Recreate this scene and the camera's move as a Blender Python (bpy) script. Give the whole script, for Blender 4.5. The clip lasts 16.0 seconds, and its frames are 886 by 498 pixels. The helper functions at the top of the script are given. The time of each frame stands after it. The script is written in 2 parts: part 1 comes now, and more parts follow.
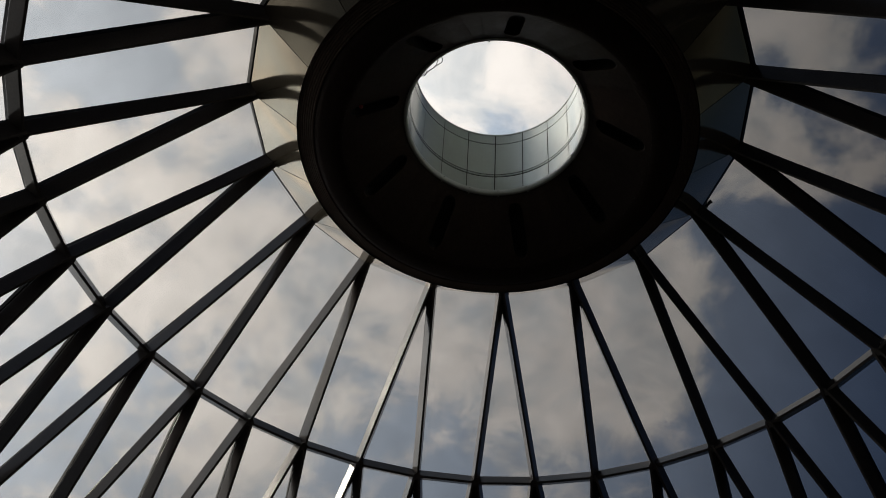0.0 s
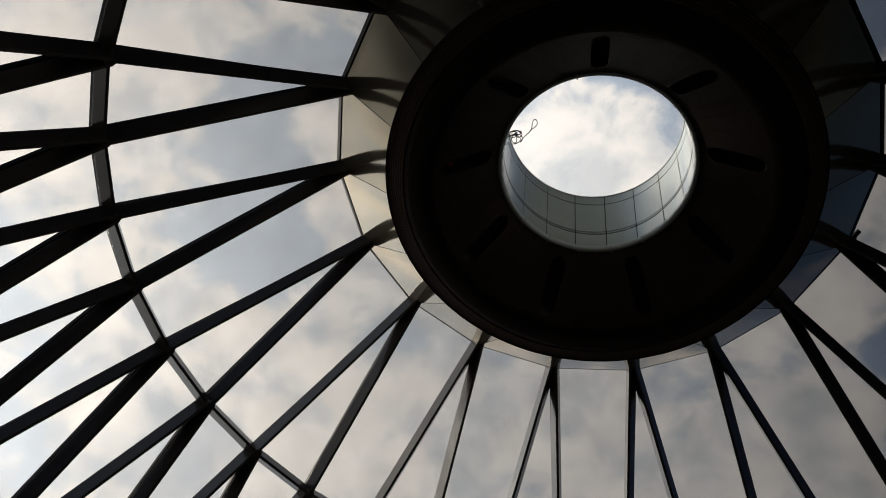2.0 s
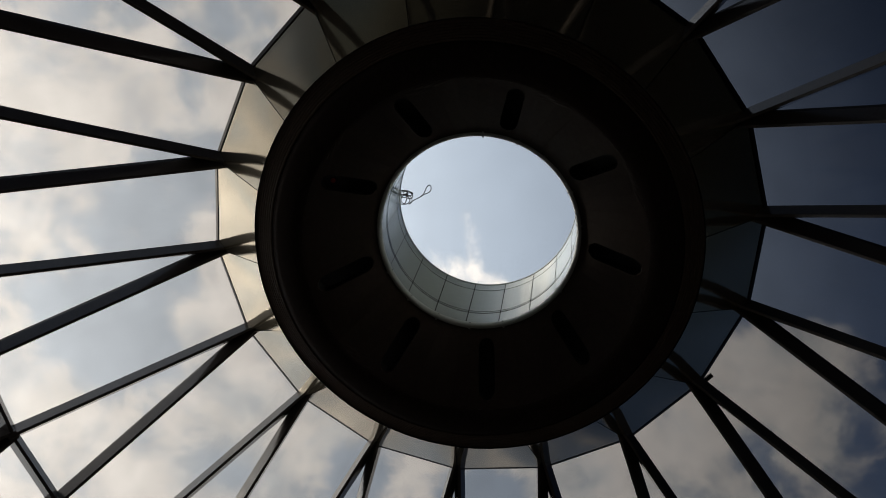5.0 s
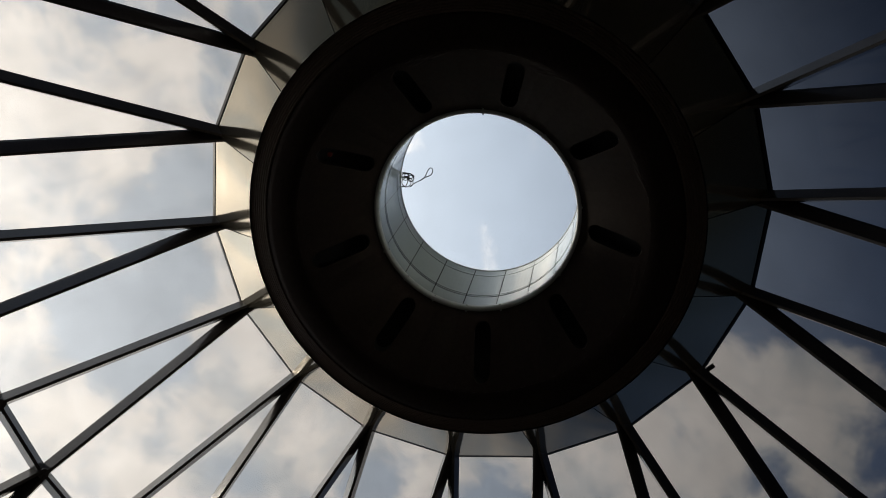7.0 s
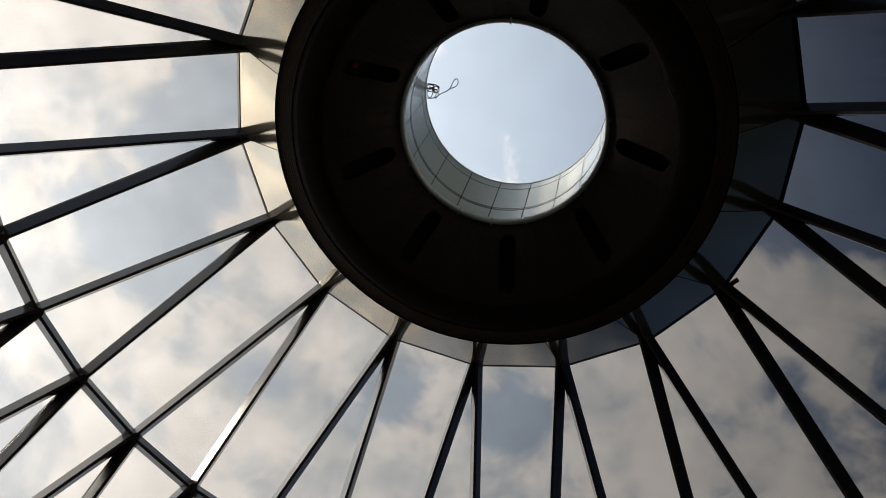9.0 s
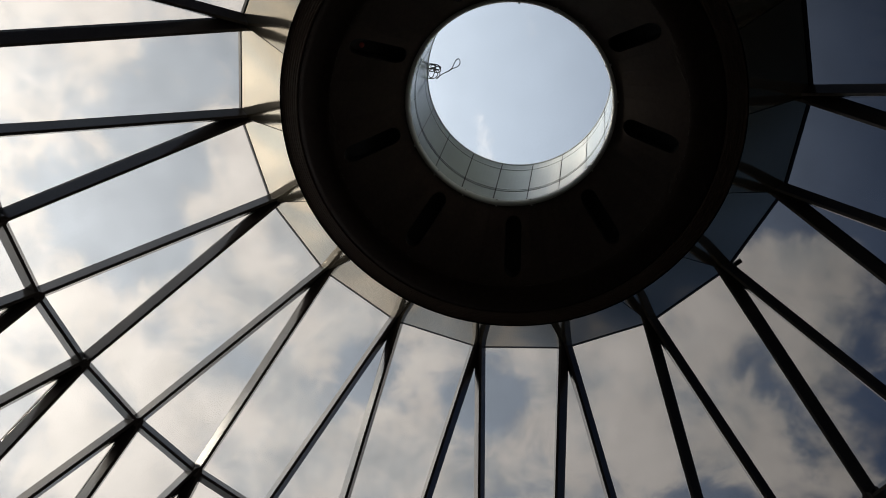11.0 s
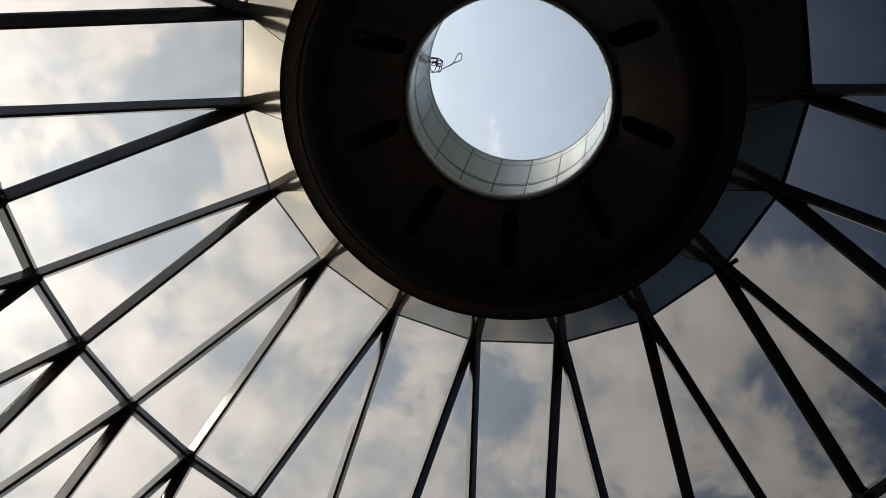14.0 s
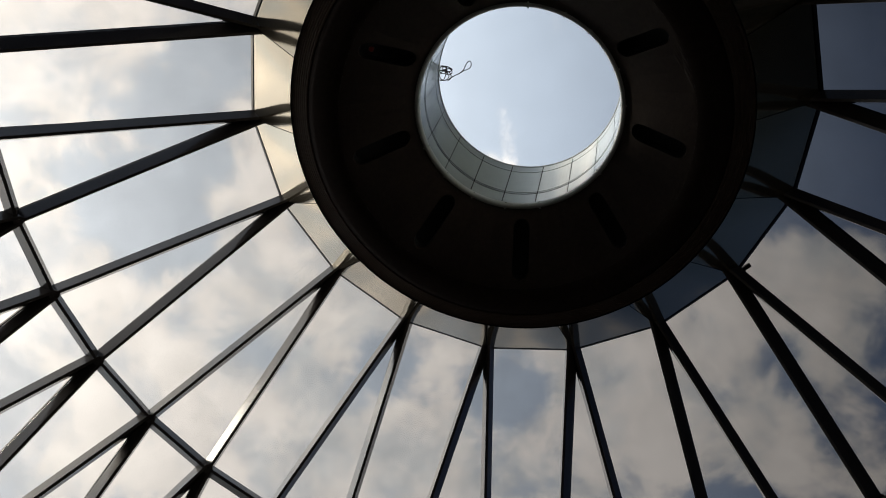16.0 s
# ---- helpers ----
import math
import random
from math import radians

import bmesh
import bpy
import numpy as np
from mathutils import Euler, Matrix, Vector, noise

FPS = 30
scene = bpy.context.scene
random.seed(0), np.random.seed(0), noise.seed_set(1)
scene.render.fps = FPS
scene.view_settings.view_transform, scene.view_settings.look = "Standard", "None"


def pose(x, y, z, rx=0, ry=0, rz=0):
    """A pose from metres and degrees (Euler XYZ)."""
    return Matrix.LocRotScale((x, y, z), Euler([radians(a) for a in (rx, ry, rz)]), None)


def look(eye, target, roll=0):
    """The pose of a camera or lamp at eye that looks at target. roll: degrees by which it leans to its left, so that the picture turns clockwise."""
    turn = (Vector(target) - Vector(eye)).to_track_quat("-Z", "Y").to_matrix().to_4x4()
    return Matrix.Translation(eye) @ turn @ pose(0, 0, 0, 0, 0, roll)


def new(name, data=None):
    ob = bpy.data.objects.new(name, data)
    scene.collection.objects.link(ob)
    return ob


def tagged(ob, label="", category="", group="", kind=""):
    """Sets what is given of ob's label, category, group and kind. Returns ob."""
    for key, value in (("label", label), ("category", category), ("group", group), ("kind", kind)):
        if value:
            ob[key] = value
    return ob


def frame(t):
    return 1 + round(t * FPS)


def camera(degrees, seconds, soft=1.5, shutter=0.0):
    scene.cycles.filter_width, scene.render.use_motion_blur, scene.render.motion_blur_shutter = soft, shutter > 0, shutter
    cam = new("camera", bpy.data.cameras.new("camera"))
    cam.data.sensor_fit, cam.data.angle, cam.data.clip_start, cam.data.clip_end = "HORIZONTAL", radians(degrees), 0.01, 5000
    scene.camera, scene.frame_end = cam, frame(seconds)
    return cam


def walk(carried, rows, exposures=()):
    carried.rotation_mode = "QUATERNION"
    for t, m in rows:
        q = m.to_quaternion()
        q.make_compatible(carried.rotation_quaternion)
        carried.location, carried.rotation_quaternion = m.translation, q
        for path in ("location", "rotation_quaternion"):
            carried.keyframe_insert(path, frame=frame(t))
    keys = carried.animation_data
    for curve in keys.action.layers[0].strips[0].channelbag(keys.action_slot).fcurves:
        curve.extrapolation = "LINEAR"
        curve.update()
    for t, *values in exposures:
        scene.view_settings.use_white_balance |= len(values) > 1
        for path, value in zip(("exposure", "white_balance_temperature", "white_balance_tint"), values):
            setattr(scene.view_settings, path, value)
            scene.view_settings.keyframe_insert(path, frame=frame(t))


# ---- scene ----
EXPOSURES = ((0.0, -0.3), (1.5, -0.35), (3.5, -0.27), (7.0, 0.0), (12.0, 0.08), (16.0, 0.08))
cam = camera(56.18, 16.0, soft=0.95)
walk(cam, (
    (0.0, pose(0.293, -5.770, 1.646, 138.662, -3.413, 4.215)),
    (0.5, pose(0.216, -5.616, 1.717, 144.091, -6.465, 5.909)),
    (1.0, pose(0.315, -5.241, 1.713, 142.092, -5.654, 7.893)),
    (1.5, pose(0.429, -4.695, 1.622, 144.423, -6.469, 8.825)),
    (2.0, pose(0.513, -4.352, 1.637, 148.336, -7.866, 14.469)),
    (2.5, pose(0.479, -4.089, 1.652, 152.950, -5.744, 8.314)),
    (3.0, pose(0.581, -3.892, 1.656, 157.887, -6.449, 8.512)),
    (3.5, pose(0.630, -3.624, 1.665, 156.942, -8.152, 8.703)),
    (4.0, pose(0.507, -3.239, 1.622, 159.623, -7.464, 0.291)),
    (4.2, pose(0.464, -3.143, 1.606, 161.221, -6.621, -4.262)),
    (6.3, pose(0.744, -2.565, 1.668, 162.230, -8.684, -3.781)),
    (6.5, pose(0.711, -2.546, 1.682, 162.412, -8.257, -4.757)),
    (7.0, pose(0.797, -2.459, 1.684, 162.844, -8.785, -5.102)),
    (7.5, pose(0.754, -2.499, 1.675, 159.480, -8.864, -5.664)),
    (8.0, pose(0.798, -2.395, 1.691, 160.452, -9.377, -5.912)),
    (8.5, pose(0.735, -2.463, 1.681, 157.936, -9.646, -5.392)),
    (9.0, pose(0.749, -2.503, 1.671, 156.556, -10.263, -4.843)),
    (9.5, pose(0.701, -2.445, 1.675, 156.107, -9.802, -5.440)),
    (9.7, pose(0.632, -2.472, 1.664, 155.216, -9.546, -5.190)),
    (11.8, pose(0.366, -2.430, 1.651, 155.762, -8.403, -5.622)),
    (12.0, pose(0.494, -2.351, 1.628, 157.082, -9.389, -6.103)),
    (12.5, pose(0.544, -2.417, 1.631, 157.432, -10.166, -5.991)),
    (13.0, pose(0.537, -2.349, 1.648, 156.709, -9.118, -5.612)),
    (13.5, pose(0.552, -2.447, 1.653, 156.506, -10.390, -6.287)),
    (14.0, pose(0.555, -2.385, 1.602, 155.645, -9.693, -6.365)),
    (14.5, pose(0.561, -2.407, 1.621, 155.541, -9.665, -6.020)),
    (15.0, pose(0.477, -2.416, 1.595, 157.194, -8.946, -5.247)),
    (15.5, pose(0.563, -2.463, 1.616, 156.997, -9.851, -5.787)),
    (16.0, pose(0.531, -2.593, 1.656, 154.869, -10.133, -5.240)),
), exposures=EXPOSURES)

# ---- plan: the axis of the dome is x = y = 0, azimuth 0 is +y and runs towards +x ----
ZR = 10.77                      # height of the upper ring over the floor
R1, R2, R3 = 3.18, 5.165, 7.0   # radii of the three rings
H1, H2, H3 = 0.0, -1.985, -4.88  # their heights from the upper ring
R4, H4 = 8.3, -10.0              # foot of the glazing
SUN_AZ, SUN_EL = -77.0, 31.0


def at(r, az, z):
    a = radians(az)
    return Vector((r * math.sin(a), r * math.cos(a), ZR + z))


def spin(az):
    return Matrix.Rotation(-radians(az), 4, "Z")


# ---- world and sun ----
def build_world():
    w = bpy.data.worlds.new("sky")
    scene.world = w
    w.use_nodes = True
    nt = w.node_tree
    nt.nodes.clear()
    N, L = nt.nodes.new, nt.links.new

    def math_node(op, a, b=None, c=None, clamp=False):
        m = N("ShaderNodeMath")
        m.operation, m.use_clamp = op, clamp
        for i, v in enumerate((a, b, c)):
            if v is None:
                continue
            if isinstance(v, (int, float)):
                m.inputs[i].default_value = v
            else:
                L(v, m.inputs[i])
        return m.outputs[0]

    def smooth(v, lo, hi, out_lo, out_hi):
        m = N("ShaderNodeMapRange")
        m.interpolation_type = "SMOOTHSTEP"
        L(v, m.inputs[0])
        for i, x in enumerate((lo, hi, out_lo, out_hi)):
            m.inputs[i + 1].default_value = x
        return m.outputs[0]

    def mix(fac, a, b):
        m = N("ShaderNodeMix")
        m.data_type = "RGBA"
        L(fac, m.inputs[0])
        for s, v in ((m.inputs[6], a), (m.inputs[7], b)):
            if isinstance(v, tuple):
                s.default_value = (*v, 1)
            else:
                L(v, s)
        return m.outputs[2]

    tc = N("ShaderNodeTexCoord").outputs["Generated"]
    sky = N("ShaderNodeTexSky")
    sky.sky_type, sky.sun_disc = "NISHITA", False
    sky.dust_density, sky.altitude = 0.0, 300
    sky.sun_elevation, sky.sun_rotation = radians(SUN_EL), radians(SUN_AZ)
    dim = N("ShaderNodeVectorMath")
    dim.operation = "MULTIPLY"
    L(sky.outputs[0], dim.inputs[0])
    dim.inputs[1].default_value = SKY_GAIN
    # nearness to the bright part of the sky
    a, e = radians(-68), radians(28)
    dot = N("ShaderNodeVectorMath")
    dot.operation = "DOT_PRODUCT"
    L(tc, dot.inputs[0])
    dot.inputs[1].default_value = (math.cos(e) * math.sin(a), math.cos(e) * math.cos(a), math.sin(e))
    near = dot.outputs["Value"]
    # cloud field over the directions, a little flattened
    com = N("ShaderNodeMapping")
    L(tc, com.inputs["Vector"])
    com.inputs["Location"].default_value = (CLOUD_SEED, 1.3, 0.4)
    com.inputs["Scale"].default_value = (1.0, 1.0, 1.35)

    def cloud(scale, detail, rough, distort):
        n = N("ShaderNodeTexNoise")
        L(com.outputs[0], n.inputs["Vector"])
        n.inputs["Scale"].default_value, n.inputs["Detail"].default_value = scale, detail
        n.inputs["Roughness"].default_value, n.inputs["Distortion"].default_value = rough, distort
        return n.outputs[0]

    big, fine = cloud(4.5, 3, 0.5, 0.2), cloud(10.5, 8, 0.58, 0.3)
    field = math_node("ADD", math_node("MULTIPLY", big, 0.4), math_node("MULTIPLY", fine, 0.6))
    for az, el, wide, amount in CLOUD_BANKS + CLOUD_GAPS:
        a, e = radians(az), radians(el)
        d = N("ShaderNodeVectorMath")
        d.operation = "DOT_PRODUCT"
        L(tc, d.inputs[0])
        d.inputs[1].default_value = (math.cos(e) * math.sin(a), math.cos(e) * math.cos(a), math.sin(e))
        field = math_node("ADD", field, smooth(d.outputs["Value"], math.cos(radians(wide * 1.6)), 1.0, 0.0, amount))
    cover = math_node("ADD", field, smooth(near, 0.1, 0.9, -0.02, 0.08))
    mask = smooth(cover, 0.485, 0.635, 0.0, 1.0)
    reach = math_node("DIVIDE", math_node("SUBTRACT", near, 0.1), 0.8, clamp=True)
    bright = math_node("MULTIPLY_ADD", math_node("POWER", reach, 1.5), CLOUD_LIGHT[1], CLOUD_LIGHT[0])
    glow = math_node("MULTIPLY", math_node("POWER", math_node("MAXIMUM", near, 0.0), 16.0), AUREOLE)
    bright = math_node("ADD", bright, glow)
    puff = math_node("MULTIPLY", bright, smooth(fine, 0.34, 0.64, 0.82, 1.20))
    warm = mix(smooth(near, 0.5, 1.0, 0.0, 1.0), (0.99, 0.92, 0.86), (1.02, 0.95, 0.86))
    warm = mix(smooth(fine, 0.36, 0.60, 0.0, 1.0), (0.96, 0.965, 0.96), warm)
    lit = N("ShaderNodeVectorMath")
    lit.operation = "SCALE"
    L(warm, lit.inputs[0])
    L(puff, lit.inputs["Scale"])
    haze = N("ShaderNodeVectorMath")
    haze.operation = "SCALE"
    L(mix(smooth(near, 0.55, 0.85, 0.0, 1.0), (0.90, 0.985, 1.035), (0.955, 0.985, 0.965)), haze.inputs[0])
    L(math_node("ADD", math_node("MULTIPLY_ADD", math_node("POWER", reach, 1.7), HAZE, 0.02), glow), haze.inputs["Scale"])
    clear = N("ShaderNodeVectorMath")
    clear.operation = "ADD"
    L(dim.outputs[0], clear.inputs[0])
    L(haze.outputs[0], clear.inputs[1])
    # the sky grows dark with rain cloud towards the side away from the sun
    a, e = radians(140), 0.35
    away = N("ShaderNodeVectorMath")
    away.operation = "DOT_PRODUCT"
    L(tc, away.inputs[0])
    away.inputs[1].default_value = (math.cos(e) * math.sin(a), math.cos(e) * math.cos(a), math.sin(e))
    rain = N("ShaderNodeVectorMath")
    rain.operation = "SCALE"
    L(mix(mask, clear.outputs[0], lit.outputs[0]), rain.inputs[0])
    # and duller towards the hazy horizon
    up = N("ShaderNodeSeparateXYZ")
    L(tc, up.inputs[0])
    dull = math_node("MAXIMUM", smooth(up.outputs[2], 0.10, 0.62, 0.14, 1.0), smooth(near, 0.55, 0.9, 0.0, 0.9))
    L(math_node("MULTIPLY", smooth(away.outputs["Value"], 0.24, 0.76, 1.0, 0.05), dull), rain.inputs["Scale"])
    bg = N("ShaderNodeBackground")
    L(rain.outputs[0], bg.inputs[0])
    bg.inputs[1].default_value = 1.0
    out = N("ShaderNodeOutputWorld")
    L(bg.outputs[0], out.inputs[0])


SKY_GAIN = (0.053, 0.060, 0.075)
CLOUD_SEED = 3.7
CLOUD_LIGHT = (0.42, 1.86)
HAZE = 1.62
AUREOLE = 3.5
# cloud banks and gaps of that afternoon: azimuth, elevation, half width (degrees), amount
CLOUD_BANKS = (
    (-34, 56, 4.2, 0.17), (-26, 57, 4.5, 0.16), (-39, 46, 5.5, 0.15), (-45, 42, 7, 0.15), (-26, 48.5, 4.5, 0.13),
    (-67, 57, 6, 0.13), (-64, 69, 3, 0.12), (-12, 58, 3.2, 0.10), (12, 57, 4.5, 0.19), (23, 61, 3.6, 0.12),
    (30, 62, 3.2, 0.12), (45, 64, 3.0, 0.13), (40, 58.5, 4, 0.15), (20, 54, 4, 0.09), (31, 52.5, 4, 0.12), (-20, 43, 6, 0.12),
    (2, 44, 7, 0.13), (12, 43, 5, 0.10), (-9, 66, 4, 0.12), (-17, 74, 1.5, 0.025), (-41, 75, 2.6, 0.02), (-11, 51, 3, 0.10), (-2, 61, 3.5, 0.13))
CLOUD_GAPS = (
    (-41, 51.5, 3.6, -0.11), (-31, 52, 2.6, -0.10), (-52, 55, 4.5, -0.10), (-59, 62, 3, -0.11), (-13, 54.5, 2.8, -0.11),
    (-2, 56, 2.6, -0.09), (26, 39, 6, -0.16), (55, 69, 6, -0.24), (66, 72, 10, -0.26),
    (-46, 51, 4, -0.08), (32, 48, 4, -0.03), (19, 58, 2.2, -0.08), (-17, 78, 8, -0.13), (-18, 53, 2.4, -0.07), (100, 22, 40, -0.30), (175, 15, 45, -0.32))
build_world()

sun = new("sun", bpy.data.lights.new("sun", "SUN"))
sun.data.energy, sun.data.angle, sun.data.color = 2.8, radians(13.0), (1.0, 0.90, 0.74)
sun.matrix_world = look(at(60, SUN_AZ, 60 * math.tan(radians(SUN_EL))), (0, 0, ZR))


# ---- materials ----
def material(name, base, rough, metal=0.0, grain=30.0, vary=0.15, bump=0.15, bump_scale=200.0, coat=0.0, worn=0.1, spec=0.5):
    """A painted or metal surface with stains at two scales and fine relief."""
    m = bpy.data.materials.new(name)
    m.use_nodes = True
    nt = m.node_tree
    N, L = nt.nodes.new, nt.links.new
    b = nt.nodes["Principled BSDF"]
    b.inputs["Metallic"].default_value = metal
    b.inputs["Coat Weight"].default_value = coat
    b.inputs["Specular IOR Level"].default_value = spec
    tc = N("ShaderNodeTexCoord").outputs["Object"]

    def noise_node(scale, detail):
        n = N("ShaderNodeTexNoise")
        L(tc, n.inputs["Vector"])
        n.inputs["Scale"].default_value, n.inputs["Detail"].default_value = scale, detail
        return n.outputs[0]

    fine, wide = noise_node(grain, 5), noise_node(2.3, 4)
    info = N("ShaderNodeObjectInfo").outputs["Random"]
    add = N("ShaderNodeMath")
    add.operation = "ADD"
    L(fine, add.inputs[0])
    L(wide, add.inputs[1])
    add2 = N("ShaderNodeMath")
    add2.operation = "MULTIPLY_ADD"
    L(info, add2.inputs[0])
    add2.inputs[1].default_value = 0.4
    L(add.outputs[0], add2.inputs[2])
    rng = N("ShaderNodeMapRange")
    L(add2.outputs[0], rng.inputs[0])
    for i, v in enumerate((0.6, 1.8, 1 - vary, 1 + vary)):
        rng.inputs[i + 1].default_value = v
    sc = N("ShaderNodeVectorMath")
    sc.operation = "SCALE"
    sc.inputs[0].default_value = base
    L(rng.outputs[0], sc.inputs["Scale"])
    L(sc.outputs[0], b.inputs["Base Color"])
    rr = N("ShaderNodeMapRange")
    L(wide, rr.inputs[0])
    for i, v in enumerate((0.3, 0.7, max(rough - worn, 0.03), rough + worn)):
        rr.inputs[i + 1].default_value = v
    L(rr.outputs[0], b.inputs["Roughness"])
    bp = N("ShaderNodeBump")
    bp.inputs["Strength"].default_value, bp.inputs["Distance"].default_value = bump, 0.002
    L(noise_node(bump_scale, 3), bp.inputs["Height"])
    L(bp.outputs[0], b.inputs["Normal"])
    return m


def glass(name, tint, gloss=0.4, base=0.018, dirt=0.08):
    """Tinted glazing: light passes straight through each face, with a mirror gloss that grows towards grazing."""
    m = bpy.data.materials.new(name)
    m.use_nodes = True
    nt = m.node_tree
    nt.nodes.clear()
    N, L = nt.nodes.new, nt.links.new
    tr, gl, mx = N("ShaderNodeBsdfTransparent"), N("ShaderNodeBsdfGlossy"), N("ShaderNodeMixShader")
    noi, sc, rng = N("ShaderNodeTexNoise"), N("ShaderNodeVectorMath"), N("ShaderNodeMapRange")
    L(N("ShaderNodeTexCoord").outputs["Object"], noi.inputs["Vector"])
    noi.inputs["Scale"].default_value, noi.inputs["Detail"].default_value = 1.6, 5
    L(noi.outputs[0], rng.inputs[0])
    for i, v in enumerate((0.3, 0.7, 1 - dirt, 1.0)):
        rng.inputs[i + 1].default_value = v
    sc.operation = "SCALE"
    sc.inputs[0].default_value = tint
    L(rng.outputs[0], sc.inputs["Scale"])
    L(sc.outputs[0], tr.inputs[0])
    gl.inputs["Roughness"].default_value = 0.02
    lw, pw, ma = N("ShaderNodeLayerWeight"), N("ShaderNodeMath"), N("ShaderNodeMath")
    pw.operation, ma.operation = "POWER", "MULTIPLY_ADD"
    L(lw.outputs["Facing"], pw.inputs[0])
    pw.inputs[1].default_value = 4.0
    L(pw.outputs[0], ma.inputs[0])
    ma.inputs[1].default_value, ma.inputs[2].default_value = gloss, base
    L(ma.outputs[0], mx.inputs[0])
    L(tr.outputs[0], mx.inputs[1])
    L(gl.outputs[0], mx.inputs[2])
    out = N("ShaderNodeOutputMaterial")
    L(mx.outputs[0], out.inputs[0])
    return m


STEEL = material("dark_painted_steel", (0.165, 0.150, 0.145), 0.15, grain=45, vary=0.25, bump=0.05, worn=0.04, spec=0.62)
BLACK = material("black_gasket_frame", (0.014, 0.013, 0.014), 0.6)
PANEL = material("polished_cream_panel", (0.68, 0.60, 0.465), 0.10, metal=0.80, grain=14, vary=0.06, bump=0.02, bump_scale=6.0, worn=0.02)
SEAM = material("dark_joint", (0.03, 0.026, 0.022), 0.6)
CANOPY = material("dark_brown_lacquer", (0.064, 0.045, 0.038), 0.55, grain=20, vary=0.3, bump=0.1, spec=0.08)
RIB = material("dark_bronze_rib", (0.19, 0.135, 0.105), 0.5, metal=0.0, vary=0.2, spec=0.25)
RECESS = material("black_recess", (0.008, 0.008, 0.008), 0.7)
CLAD = material("pale_grey_glazed_panel", (0.62, 0.66, 0.625), 0.16, coat=0.2, metal=0.1, grain=9, vary=0.06, bump=0.08, bump_scale=5, worn=0.05)
LIPMAT = material("pale_grey_enamel", (0.62, 0.63, 0.61), 0.4, vary=0.12)
CABLE = material("black_rubber_cable", (0.012, 0.012, 0.014), 0.5)
FLOORMAT = material("brown_carpet", (0.045, 0.04, 0.036), 0.9, grain=120, vary=0.3, bump=0.5)
WALLMAT = material("grey_wall_paint", (0.07, 0.067, 0.064), 0.8, vary=0.15)
ROOFMAT = material("grey_roof_metal", (0.25, 0.25, 0.26), 0.5, metal=0.4, vary=0.2)
PANE = glass("grey_tinted_glass", (0.55, 0.55, 0.55))
CLEAR = glass("clear_lens_glass", (0.90, 0.905, 0.905), gloss=0.1, base=0.01, dirt=0.03)


# ---- mesh helpers ----
def obj(name, bm, mat, parent=None, label="", smooth_faces=False):
    bmesh.ops.recalc_face_normals(bm, faces=bm.faces)
    me = bpy.data.meshes.new(name)
    bm.to_mesh(me)
    bm.free()
    me.materials.append(mat)
    if smooth_faces:
        for p in me.polygons:
            p.use_smooth = True
    ob = new(name, me)
    if parent:
        ob.parent = parent
    return tagged(ob, label) if label else ob


def again(ob, m, parent):
    """The same mesh once more, turned by m under parent."""
    o = new(ob.name.split(".")[0], ob.data)
    o.parent, o.matrix_basis = parent, m
    return o


def bar(bm, p, q, normal, width, depth, chamfer=0.012, lift=0.0, ridge=1.0):
    """A chamfered section from p to q, narrowed to ridge times its width on the inner side; normal points to its outer side, where its back lies at lift."""
    u = (q - p).normalized()
    side = u.cross(normal).normalized()
    n = side.cross(u).normalized()
    w, c = width / 2, chamfer
    v = w * ridge
    sec = [(-w + c, 0), (w - c, 0), (w, -c), (w, -2 * c), (v, -depth + c / 2), (v - c / 2, -depth), (-v + c / 2, -depth), (-v, -depth + c / 2), (-w, -2 * c), (-w, -c)]
    ends = [[bm.verts.new(e + side * a + n * (b + lift)) for a, b in sec] for e in (p, q)]
    k = len(sec)
    for i in range(k):
        j = (i + 1) % k
        bm.faces.new((ends[0][i], ends[0][j], ends[1][j], ends[1][i]))
    bm.faces.new(ends[0])
    bm.faces.new(ends[1][::-1])


def prism(bm, pts, normal, thick):
    lo = [bm.verts.new(p) for p in pts]
    hi = [bm.verts.new(p + normal * thick) for p in pts]
    k = len(pts)
    bm.faces.new(lo)
    bm.faces.new(hi[::-1])
    for i in range(k):
        j = (i + 1) % k
        bm.faces.new((lo[i], hi[i], hi[j], lo[j]))


def inset(pts, d):
    """The polygon with every edge moved inwards by d, one number or one for each edge."""
    d = d if isinstance(d, (list, tuple)) else [d] * len(pts)
    c = sum(pts, Vector()) / len(pts)
    k = len(pts)
    n = (pts[1] - pts[0]).cross(pts[2] - pts[0]).normalized()
    lines = []
    for i in range(k):
        a, b = pts[i], pts[(i + 1) % k]
        u = (b - a).normalized()
        v = n.cross(u)
        if (c - a).dot(v) < 0:
            v = -v
        lines.append((a + v * d[i], u))
    out = []
    for i in range(k):
        (a, u), (b, v) = lines[i - 1], lines[i]
        w = u.cross(v)
        out.append(a + u * ((b - a).cross(v).dot(w) / w.length_squared))
    return out


def border(bm, pts, normal, wide, deep):
    """A frame along the edges of a polygon."""
    inn = inset(pts, wide)
    k = len(pts)
    for i in range(k):
        j = (i + 1) % k
        prism(bm, [pts[i], pts[j], inn[j], inn[i]], normal, deep)


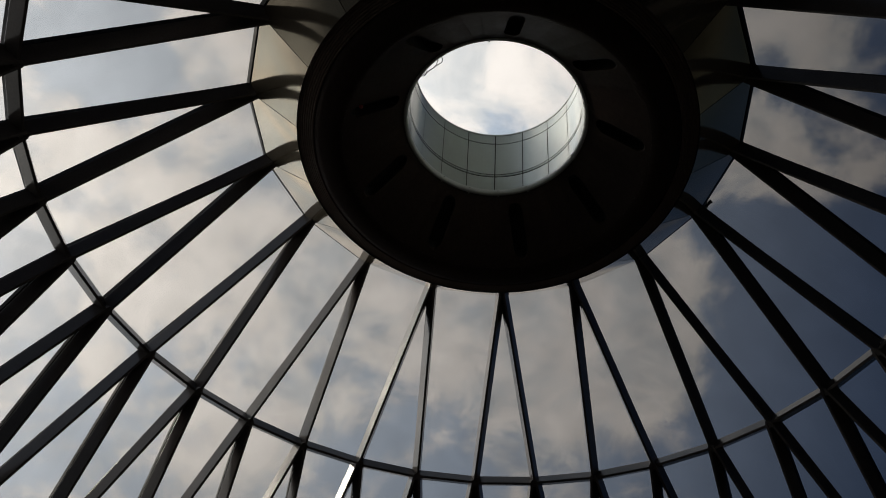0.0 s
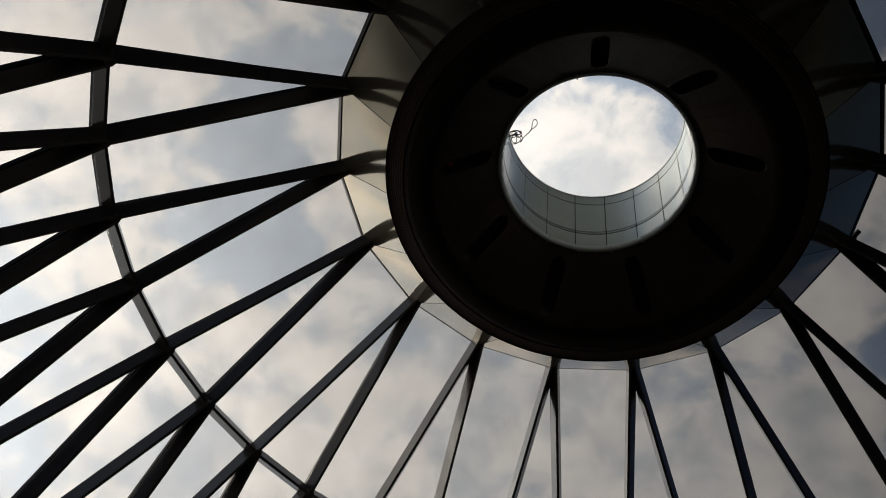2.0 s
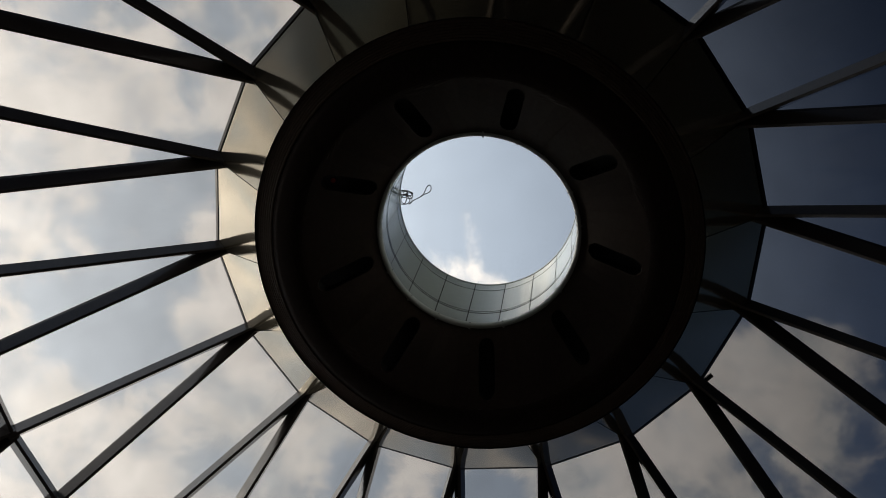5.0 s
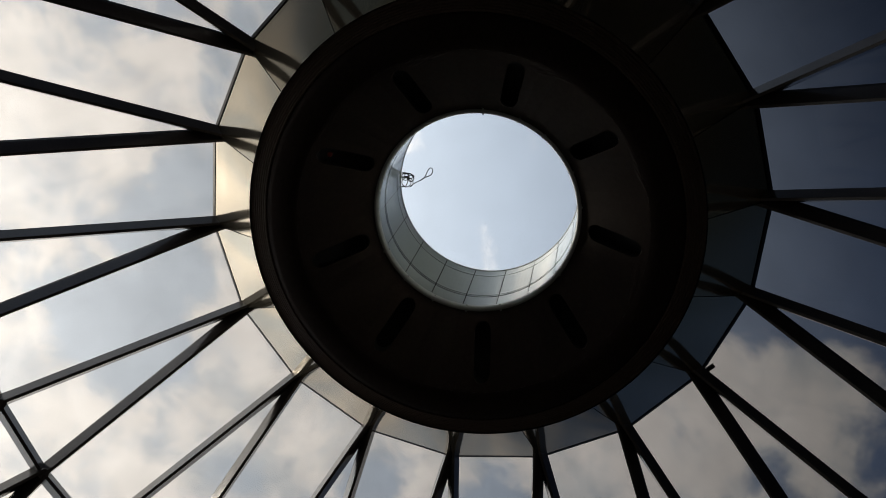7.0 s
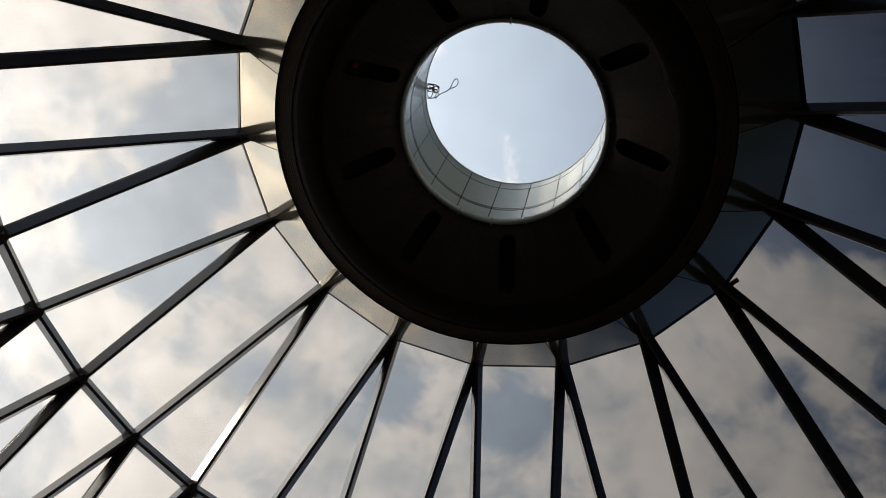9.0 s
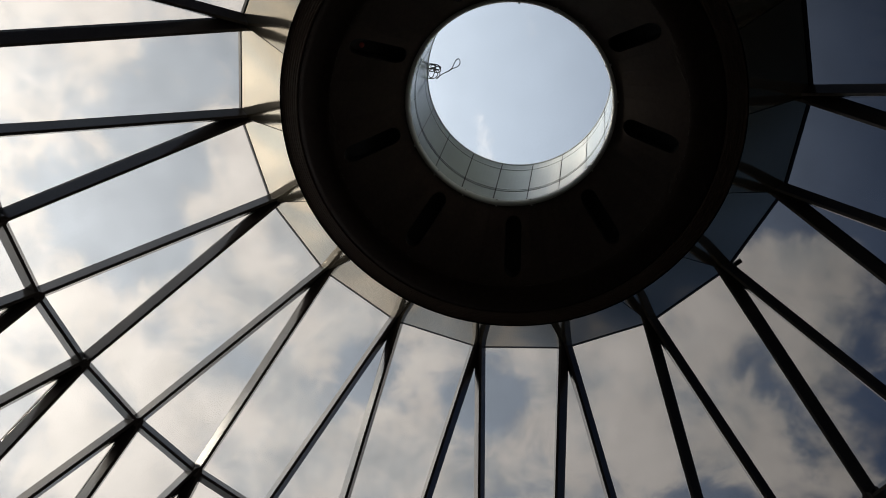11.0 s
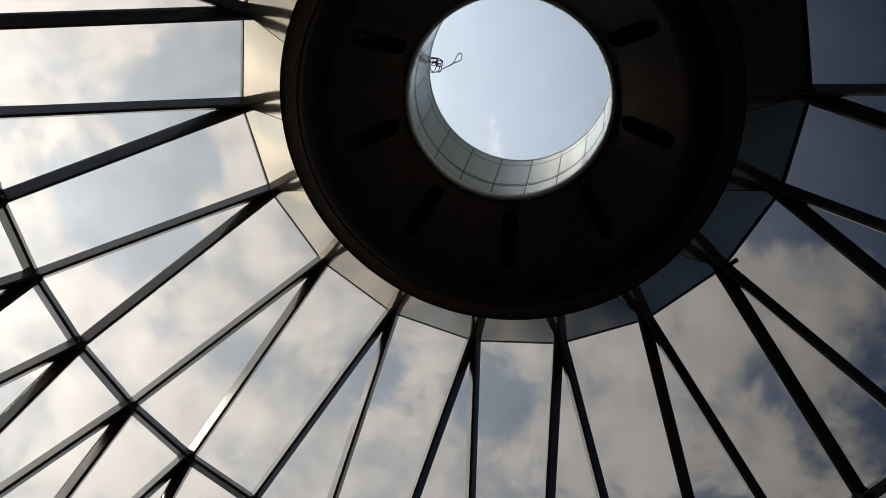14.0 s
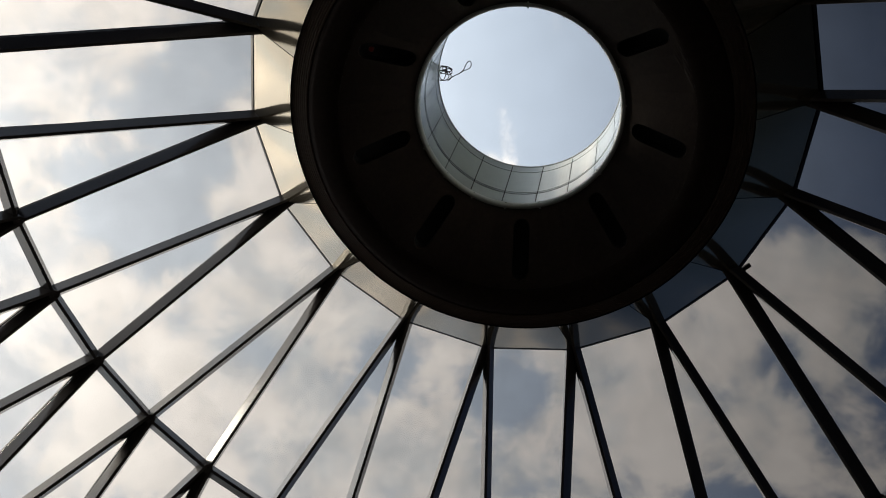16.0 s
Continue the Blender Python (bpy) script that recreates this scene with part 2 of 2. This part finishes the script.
def lathe(bm, profile, a0=0.0, a1=360.0, steps=144):
    """A surface turned round the axis from (r, z) points."""
    full = abs(a1 - a0) >= 360
    cols = []
    for i in range(steps if full else steps + 1):
        a = a0 + (a1 - a0) * i / steps
        cols.append([bm.verts.new(at(r, a, z)) for r, z in profile])
    for i in range(steps):
        c, d = cols[i], cols[(i + 1) % len(cols)]
        for j in range(len(profile) - 1):
            bm.faces.new((c[j], c[j + 1], d[j + 1], d[j]))


def face_normal(a, b, c):
    n = (b - a).cross(c - a).normalized()
    mid = (a + b + c) / 3
    return n if n.dot(mid - Vector((0, 0, ZR - 8))) > 0 else -n


# ---- large structure ----
def build_shell():
    bm = bmesh.new()
    lathe(bm, [(0.001, -ZR), (8.5, -ZR), (8.5, -ZR - 0.2), (0.001, -ZR - 0.2)], steps=72)
    tagged(obj("floor", bm, FLOORMAT), "brown carpeted round floor under the dome", "floor", kind="structure")
    bm = bmesh.new()
    lathe(bm, [(8.25, -ZR), (8.25, H4), (8.45, H4), (8.45, -ZR), (8.25, -ZR)], steps=72)
    tagged(obj("wall_round", bm, WALLMAT), "plain grey round wall below the glazing", "wall", kind="structure")


OUT = 0.085   # the glass lies this far outside the steel


def build_dome():
    dome = tagged(new("glass_dome"), "steel lattice dome glazed with grey tinted panes", "dome", kind="structure")
    a = [at(R1, d, H1) for d in (-20, 0, 20)]
    upper_n = face_normal(at(R2, -5, H2), at(R2, 5, H2), a[1])
    # upper tier: each node of the small ring sends out a fork
    first = {}
    for s in (-1, 1):
        bm = bmesh.new()
        bar(bm, at(R1, s * 0.55, H1), at(R2, s * 5, H2), upper_n, 0.132, 0.205, 0.006, ridge=0.25)
        first[s] = obj("strut", bm, STEEL, dome)
    bm = bmesh.new()
    bar(bm, at(R2, -5, H2), at(R2, 5, H2), upper_n, 0.136, 0.19, 0.006, ridge=0.25)
    beam_a = obj("ring_beam", bm, STEEL, dome)
    bm = bmesh.new()
    bar(bm, at(R2, 5, H2), at(R2, 15, H2), (at(R2, 10, H2) - at(0, 0, H2 - 4.5)).normalized(), 0.136, 0.19, 0.006, ridge=0.25)
    beam_b = obj("ring_beam", bm, STEEL, dome)
    # lower tier
    low = {}
    for s in (-1, 1):
        bm = bmesh.new()
        n = face_normal(at(R2, 5, H2), at(R3, 0, H3), at(R3, 10, H3))
        bar(bm, at(R2, 5 + s * 0.3, H2), at(R3, 5 + s * 5, H3), n, 0.136, 0.205, 0.006, ridge=0.25)
        low[s] = obj("strut", bm, STEEL, dome)
    bm = bmesh.new()
    n3 = (at(R3, 5, H3) - at(0, 0, H3 - 2)).normalized()
    bar(bm, at(R3, 0, H3), at(R3, 10, H3), n3, 0.10, 0.14)
    low_beam = obj("ring_beam", bm, STEEL, dome)
    bm = bmesh.new()
    nn = (at(R2, 5, H2) - at(0, 0, H2 - 4.5)).normalized()
    c = at(R2, 5, H2)
    t1 = Vector((0, 0, 1)).cross(nn).normalized()
    t2 = nn.cross(t1)
    ringp = [c + (t1 * math.cos(i * math.pi / 4 + 0.39) * 0.05 + t2 * math.sin(i * math.pi / 4 + 0.39) * 0.06) - nn * 0.20 for i in range(8)]
    prism(bm, ringp, nn, 0.20)
    node_hub = obj("node", bm, STEEL, dome)

    def pane_at(pts, wide=0.046):
        n = face_normal(pts[0], pts[1], pts[2])
        moved = [p + n * OUT for p in pts]
        bm = bmesh.new()
        prism(bm, inset(moved, 0.012), n, 0.028)
        pane = obj("pane", bm, PANE, dome)
        bm = bmesh.new()
        border(bm, inset(moved, 0.003), -n, wide, 0.06)
        frame_ob = obj("pane_frame", bm, BLACK, pane)
        return pane, frame_ob

    foot = {}
    for s in (-1, 1):
        bm = bmesh.new()
        n = face_normal(at(R3, 0, H3), at(R4, -5, H4), at(R4, 5, H4))
        bar(bm, at(R3, s * 0.3, H3), at(R4, s * 5, H4), n, 0.14, 0.18)
        foot[s] = obj("strut", bm, STEEL, dome)
    kinds = [
        (10, pane_at([at(R3, 0, H3), at(R4, -5, H4), at(R4, 5, H4)])),
        (10, pane_at([at(R3, 0, H3), at(R4, 5, H4), at(R3, 10, H3)])),
        (20, pane_at([at(R1 - 0.06, 0, H1), at(R2, -5, H2), at(R2, 5, H2)])),
        (20, pane_at([at(R1 - 0.042, 0, H1 - 0.019), at(R2, 5, H2), at(R2, 15, H2), at(R1 - 0.042, 20, H1 - 0.019)], (0.046, 0.046, 0.046, 0.020))),
        (10, pane_at([at(R2, 5, H2), at(R3, 0, H3), at(R3, 10, H3)])),
        (10, pane_at([at(R2, 5, H2), at(R3, 10, H3), at(R2, 15, H2)])),
    ]
    for step, (pane, fr) in kinds:
        for i in range(1, 360 // step):
            o = again(pane, spin(step * i), dome)
            f = again(fr, Matrix(), o)
    for i in range(1, 18):
        for o in (*first.values(), beam_a, beam_b):
            again(o, spin(20 * i), dome)
    for i in range(1, 36):
        for o in (*low.values(), *foot.values(), low_beam, node_hub):
            again(o, spin(10 * i), dome)
    # upper ring: black frame, pale ledge and the joint beside the panels
    bm = bmesh.new()
    up = Vector((0, 0, 1))
    bar(bm, at(R1 + 0.001, 0, H1 + 0.075), at(R1 + 0.001, 20, H1 + 0.075), up, 0.022, 0.05, 0.004)
    rim = obj("upper_ring_frame", bm, BLACK, dome)
    bm = bmesh.new()
    tilt = (at(0.96, 10, -1) - at(0, 0, 0)).normalized()
    bar(bm, at(R1 - 0.056, 0, H1 - 0.065), at(R1 - 0.056, 20, H1 - 0.065), tilt, 0.066, 0.012, 0.003)
    ledge = obj("ledge", bm, PANEL, dome, "pale satin metal ledge")
    for i in range(1, 18):
        again(rim, spin(20 * i), dome)
        again(ledge, spin(20 * i), dome)


def plate_z(r):
    return -0.18 - (r - 1.257) * 1.088


def build_canopy():
    can = tagged(new("ring_canopy"), "round dark canopy with nine slots and a ribbed rim", "canopy")
    # slotted plate, one sector of forty degrees each
    w, ri, ro, n = 0.093, 1.257, 1.79, 10
    r0, r1 = 1.15, 1.85

    def sector():
        bm = bmesh.new()
        slot = []
        for i in range(n + 1):
            a = math.pi * i / n
            slot.append((ro - w + math.sin(a) * w, math.cos(a) * w))
        for i in range(n + 1):
            a = math.pi * i / n
            slot.append((ri + w - math.sin(a) * w, -math.cos(a) * w))
        k = len(slot)
        outer = []
        for i in range(n + 1):
            outer.append((r1, 20 - 40 * i / n))
        for i in range(n + 1):
            outer.append((r0, -20 + 40 * i / n))
        loops = []
        for f in (0.0, 0.25, 0.6, 1.0):
            row = []
            for (sr, sx), (orr, oa) in zip(slot, outer):
                sa = math.degrees(math.atan2(sx, sr))
                r, az = sr + (orr - sr) * f, sa + (oa - sa) * f
                row.append(bm.verts.new(at(r, az, plate_z(r))))
            loops.append(row)
        for a, b in zip(loops, loops[1:]):
            for i in range(k):
                j = (i + 1) % k
                bm.faces.new((a[i], a[j], b[j], b[i]))
        return bm, slot, loops[0]

    bm, slot, edge = sector()
    # side walls of the slot, as thick as the plate
    up = [bm.verts.new(v.co + Vector((0, 0, 0.045))) for v in edge]
    for i in range(len(edge)):
        j = (i + 1) % len(edge)
        bm.faces.new((edge[i], edge[j], up[j], up[i]))
    plate = obj("plate", bm, CANOPY, can, smooth_faces=False)
    plate.matrix_basis = spin(10)
    # the box behind each slot, the shade of its depth put into a black colour
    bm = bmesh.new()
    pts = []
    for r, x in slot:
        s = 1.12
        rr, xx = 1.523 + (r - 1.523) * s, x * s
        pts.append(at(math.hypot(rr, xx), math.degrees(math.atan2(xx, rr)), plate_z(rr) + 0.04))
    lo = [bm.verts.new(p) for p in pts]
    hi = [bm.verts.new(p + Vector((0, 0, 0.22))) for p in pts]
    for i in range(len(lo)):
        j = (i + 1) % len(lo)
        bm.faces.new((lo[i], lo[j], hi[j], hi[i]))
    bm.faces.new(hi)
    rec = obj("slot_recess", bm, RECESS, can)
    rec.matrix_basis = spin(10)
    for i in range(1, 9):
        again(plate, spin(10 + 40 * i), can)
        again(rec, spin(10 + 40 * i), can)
    # cove between plate and ribbed rim
    bm = bmesh.new()
    lathe(bm, [(1.85, plate_z(1.85)), (1.875, -0.848), (1.91, -0.862), (1.965, -0.862), (2.04, -0.848), (2.125, -0.822), (2.196, -0.792), (2.201, -0.76)])
    obj("cove", bm, CANOPY, can, smooth_faces=True)
    # seven concentric ribs
    for i in range(7):
        r = 2.206 + i * 0.0280
        z = -0.792 + i * 0.014
        bm = bmesh.new()
        lathe(bm, [(r, z + 0.012), (r + 0.002, z + 0.006), (r + 0.006, z + 0.0015), (r + 0.012, z), (r + 0.019, z + 0.0015), (r + 0.0255, z + 0.006), (r + 0.0278, z + 0.014)])
        obj("rib", bm, RIB, can)
    bm = bmesh.new()
    lathe(bm, [(2.201, -0.760), (2.410, -0.655)])
    obj("rib_backing", bm, CANOPY, can)
    bm = bmesh.new()
    lathe(bm, [(2.396, -0.66), (2.399, -0.695), (2.406, -0.703), (2.414, -0.700), (2.418, -0.685), (2.418, -0.56)])
    obj("rim", bm, RIB, can, smooth_faces=True)
    # polished panels sloping from the upper ring down to the rim
    bm = bmesh.new()
    rows = [(3.100, -0.098), (2.97, -0.2165), (2.80, -0.3715), (2.62, -0.5358), (2.425, -0.714)]
    cols = 8
    g = 0.1
    grid = []
    for i in range(cols + 1):
        u = g + (20 - 2 * g) * i / cols
        col = []
        for r, z in rows:
            # flat chord at the ring, round at the rim
            f = (r - 2.425) / (3.10 - 2.425)
            ch = r * math.cos(radians(10)) / math.cos(radians(u - 10))
            col.append(bm.verts.new(at(r + (ch - r) * f, u, z)))
        grid.append(col)
    for i in range(cols):
        for j in range(len(rows) - 1):
            bm.faces.new((grid[i][j], grid[i][j + 1], grid[i + 1][j + 1], grid[i + 1][j]))
    pan = obj("panel", bm, PANEL, can, "glossy cream metal panel", smooth_faces=True)
    bm = bmesh.new()
    lathe(bm, [(3.118, -0.040), (2.435, -0.670)], steps=18)
    obj("panel_backing", bm, SEAM, can)
    for i in range(1, 18):
        again(pan, spin(20 * i), can)


def shaft(z):
    return 1.124 + 0.028 * (z + 0.05)


def build_throat():
    th = tagged(new("skylight"), "round skylight shaft lined with pale grey panels", "skylight")
    rows = ((-0.04, 0.27), (0.30, 0.33), (0.35, 1.115), (1.135, 1.345))
    for z0, z1 in rows:
        bm = bmesh.new()
        lathe(bm, [(shaft(z0), z0), (shaft(z1), z1), (shaft(z1) + 0.008, z1), (shaft(z0) + 0.008, z0), (shaft(z0), z0)], -2.25, 17.05, 8)
        p = obj("lining_panel", bm, CLAD, th)
        for i in range(1, 18):
            again(p, spin(20 * i), th)
    bm = bmesh.new()
    lathe(bm, [(shaft(0) + 0.011, -0.06), (shaft(1.37) + 0.011, 1.37), (1.21, 1.37), (1.21, 0.0)])
    obj("shaft_wall", bm, SEAM, th)
    bm = bmesh.new()
    lathe(bm, [(1.122, -0.03), (1.122, -0.05), (1.124, -0.066), (1.130, -0.082), (1.140, -0.095), (1.153, -0.102), (1.168, -0.104), (1.174, -0.095)])
    obj("lip", bm, LIPMAT, th, "pale enamelled lip", smooth_faces=True)
    bm = bmesh.new()
    lathe(bm, [(1.158, 1.35), (1.158, 1.375), (1.26, 1.375), (1.26, 1.335), (1.18, 1.335)])
    obj("curb", bm, LIPMAT, th)
    # shallow clear lens
    bm = bmesh.new()
    top = [(1.24 * math.sin(radians(a)) / math.sin(radians(20)), 1.38 + 3.62 * (math.cos(radians(a)) - math.cos(radians(20)))) for a in np.linspace(20, 0.02, 9)]
    lathe(bm, top + [(r, z + 0.025) for r, z in top[::-1]] + [top[0]], steps=72)
    obj("lens", bm, CLEAR, th, "clear curved glass lens", smooth_faces=True)
    # a few small pins on the lip
    bm = bmesh.new()
    bar(bm, at(1.126, 0, -0.072), at(1.192, 0, -0.126), at(1, 0, 0) - at(0, 0, 0), 0.020, 0.018, 0.002)
    clip = obj("pin", bm, LIPMAT, th, "small white pin")
    clip.matrix_basis = spin(-178)
    for az in (162, 146, 121, 101, 60, 20, 0, -20, -40, -60):
        again(clip, spin(az) @ Matrix.Translation((0, 0, 0.03)), th)
    # roof that closes the crown from above
    bm = bmesh.new()
    lathe(bm, [(3.20, 0.085), (3.14, 0.11), (1.25, 1.33)], steps=18)
    tagged(obj("crown_roof", bm, ROOFMAT), "grey metal roof round the skylight", "roof", kind="structure")


def tube(name, pts, radius, mat, parent=None, cyclic=False):
    """A round cable along points."""
    cu = bpy.data.curves.new(name, "CURVE")
    cu.dimensions, cu.bevel_depth, cu.bevel_resolution = "3D", radius, 2
    sp = cu.splines.new("NURBS")
    sp.points.add(len(pts) - 1)
    for p, q in zip(sp.points, pts):
        p.co = (*q, 1)
    sp.use_endpoint_u, sp.order_u, sp.use_cyclic_u = True, 4, cyclic
    cu.materials.append(mat)
    ob = new(name, cu)
    if parent:
        ob.parent = parent
    return ob


def build_small():
    rnd = random.Random(4)
    c = at(1.06, -86.5, 1.445)
    inw = (at(0, 0, 1.455) - c).normalized()
    tang = Vector((0, 0, 1)).cross(inw).normalized()
    pts = []
    for k in range(7):
        u0, v0 = rnd.uniform(-0.12, 0.09), rnd.uniform(-0.06, 0.06)
        ru, rv, ph = rnd.uniform(0.04, 0.11), rnd.uniform(0.03, 0.08), rnd.uniform(0, 6)
        for i in range(9):
            a = ph + i * 0.75
            pts.append(c + inw * (u0 + ru * math.cos(a)) + tang * (v0 + rv * math.sin(a)) + Vector((0, 0, 0.004 * k + rnd.uniform(0, 0.03))))
    # the end runs off towards the middle in a loop
    for u, v in ((0.10, -0.02), (0.17, -0.01), (0.22, 0.04), (0.24, 0.09), (0.28, 0.125), (0.315, 0.11), (0.31, 0.06), (0.27, 0.035), (0.215, 0.025), (0.16, 0.0)):
        pts.append(c + inw * (u * 0.95) - tang * (v * 1.35) + Vector((0, 0, 0.045)))
    tagged(tube("cable", pts, 0.0060, CABLE), "coiled thin black cable lying against the skylight lens", "cable")
    # small dark bracket on the upper ring
    b = tagged(new("bracket"), "small dark bracket fixed outside the upper ring", "bracket")
    n = Vector((0, 0, 1))
    bm = bmesh.new()
    bar(bm, at(3.18, 60.3, 0.06), at(3.27, 61, 0.13), n, 0.05, 0.045, 0.006)
    obj("arm", bm, STEEL, b)
    bm = bmesh.new()
    bar(bm, at(3.25, 60.8, 0.12), at(3.29, 62.6, 0.15), n, 0.05, 0.045, 0.012)
    obj("head", bm, BLACK, b)
    # a faint red pilot lamp in one slot
    lamp = tagged(new("pilot_lamp"), "tiny dim red pilot lamp inside a canopy slot", "lamp")
    bm = bmesh.new()
    bmesh.ops.create_uvsphere(bm, u_segments=12, v_segments=8, radius=0.028, matrix=Matrix.Translation(at(1.695, -110, plate_z(1.695) + 0.10)))
    obj("bulb", bm, RED, lamp, smooth_faces=True)
    bm = bmesh.new()
    bar(bm, at(1.695, -110, plate_z(1.695) + 0.19), at(1.695, -110, plate_z(1.695) + 0.10), at(1, 0, 0) - at(0, 0, 0), 0.03, 0.03, 0.004, 0.015)
    obj("holder", bm, BLACK, lamp)


RED = material("red_lamp_glass", (0.2, 0.02, 0.015), 0.4)
RED.node_tree.nodes["Principled BSDF"].inputs["Emission Color"].default_value = (1, 0.08, 0.05, 1)
RED.node_tree.nodes["Principled BSDF"].inputs["Emission Strength"].default_value = 0.003

build_shell()
build_dome()
build_canopy()
build_throat()
build_small()
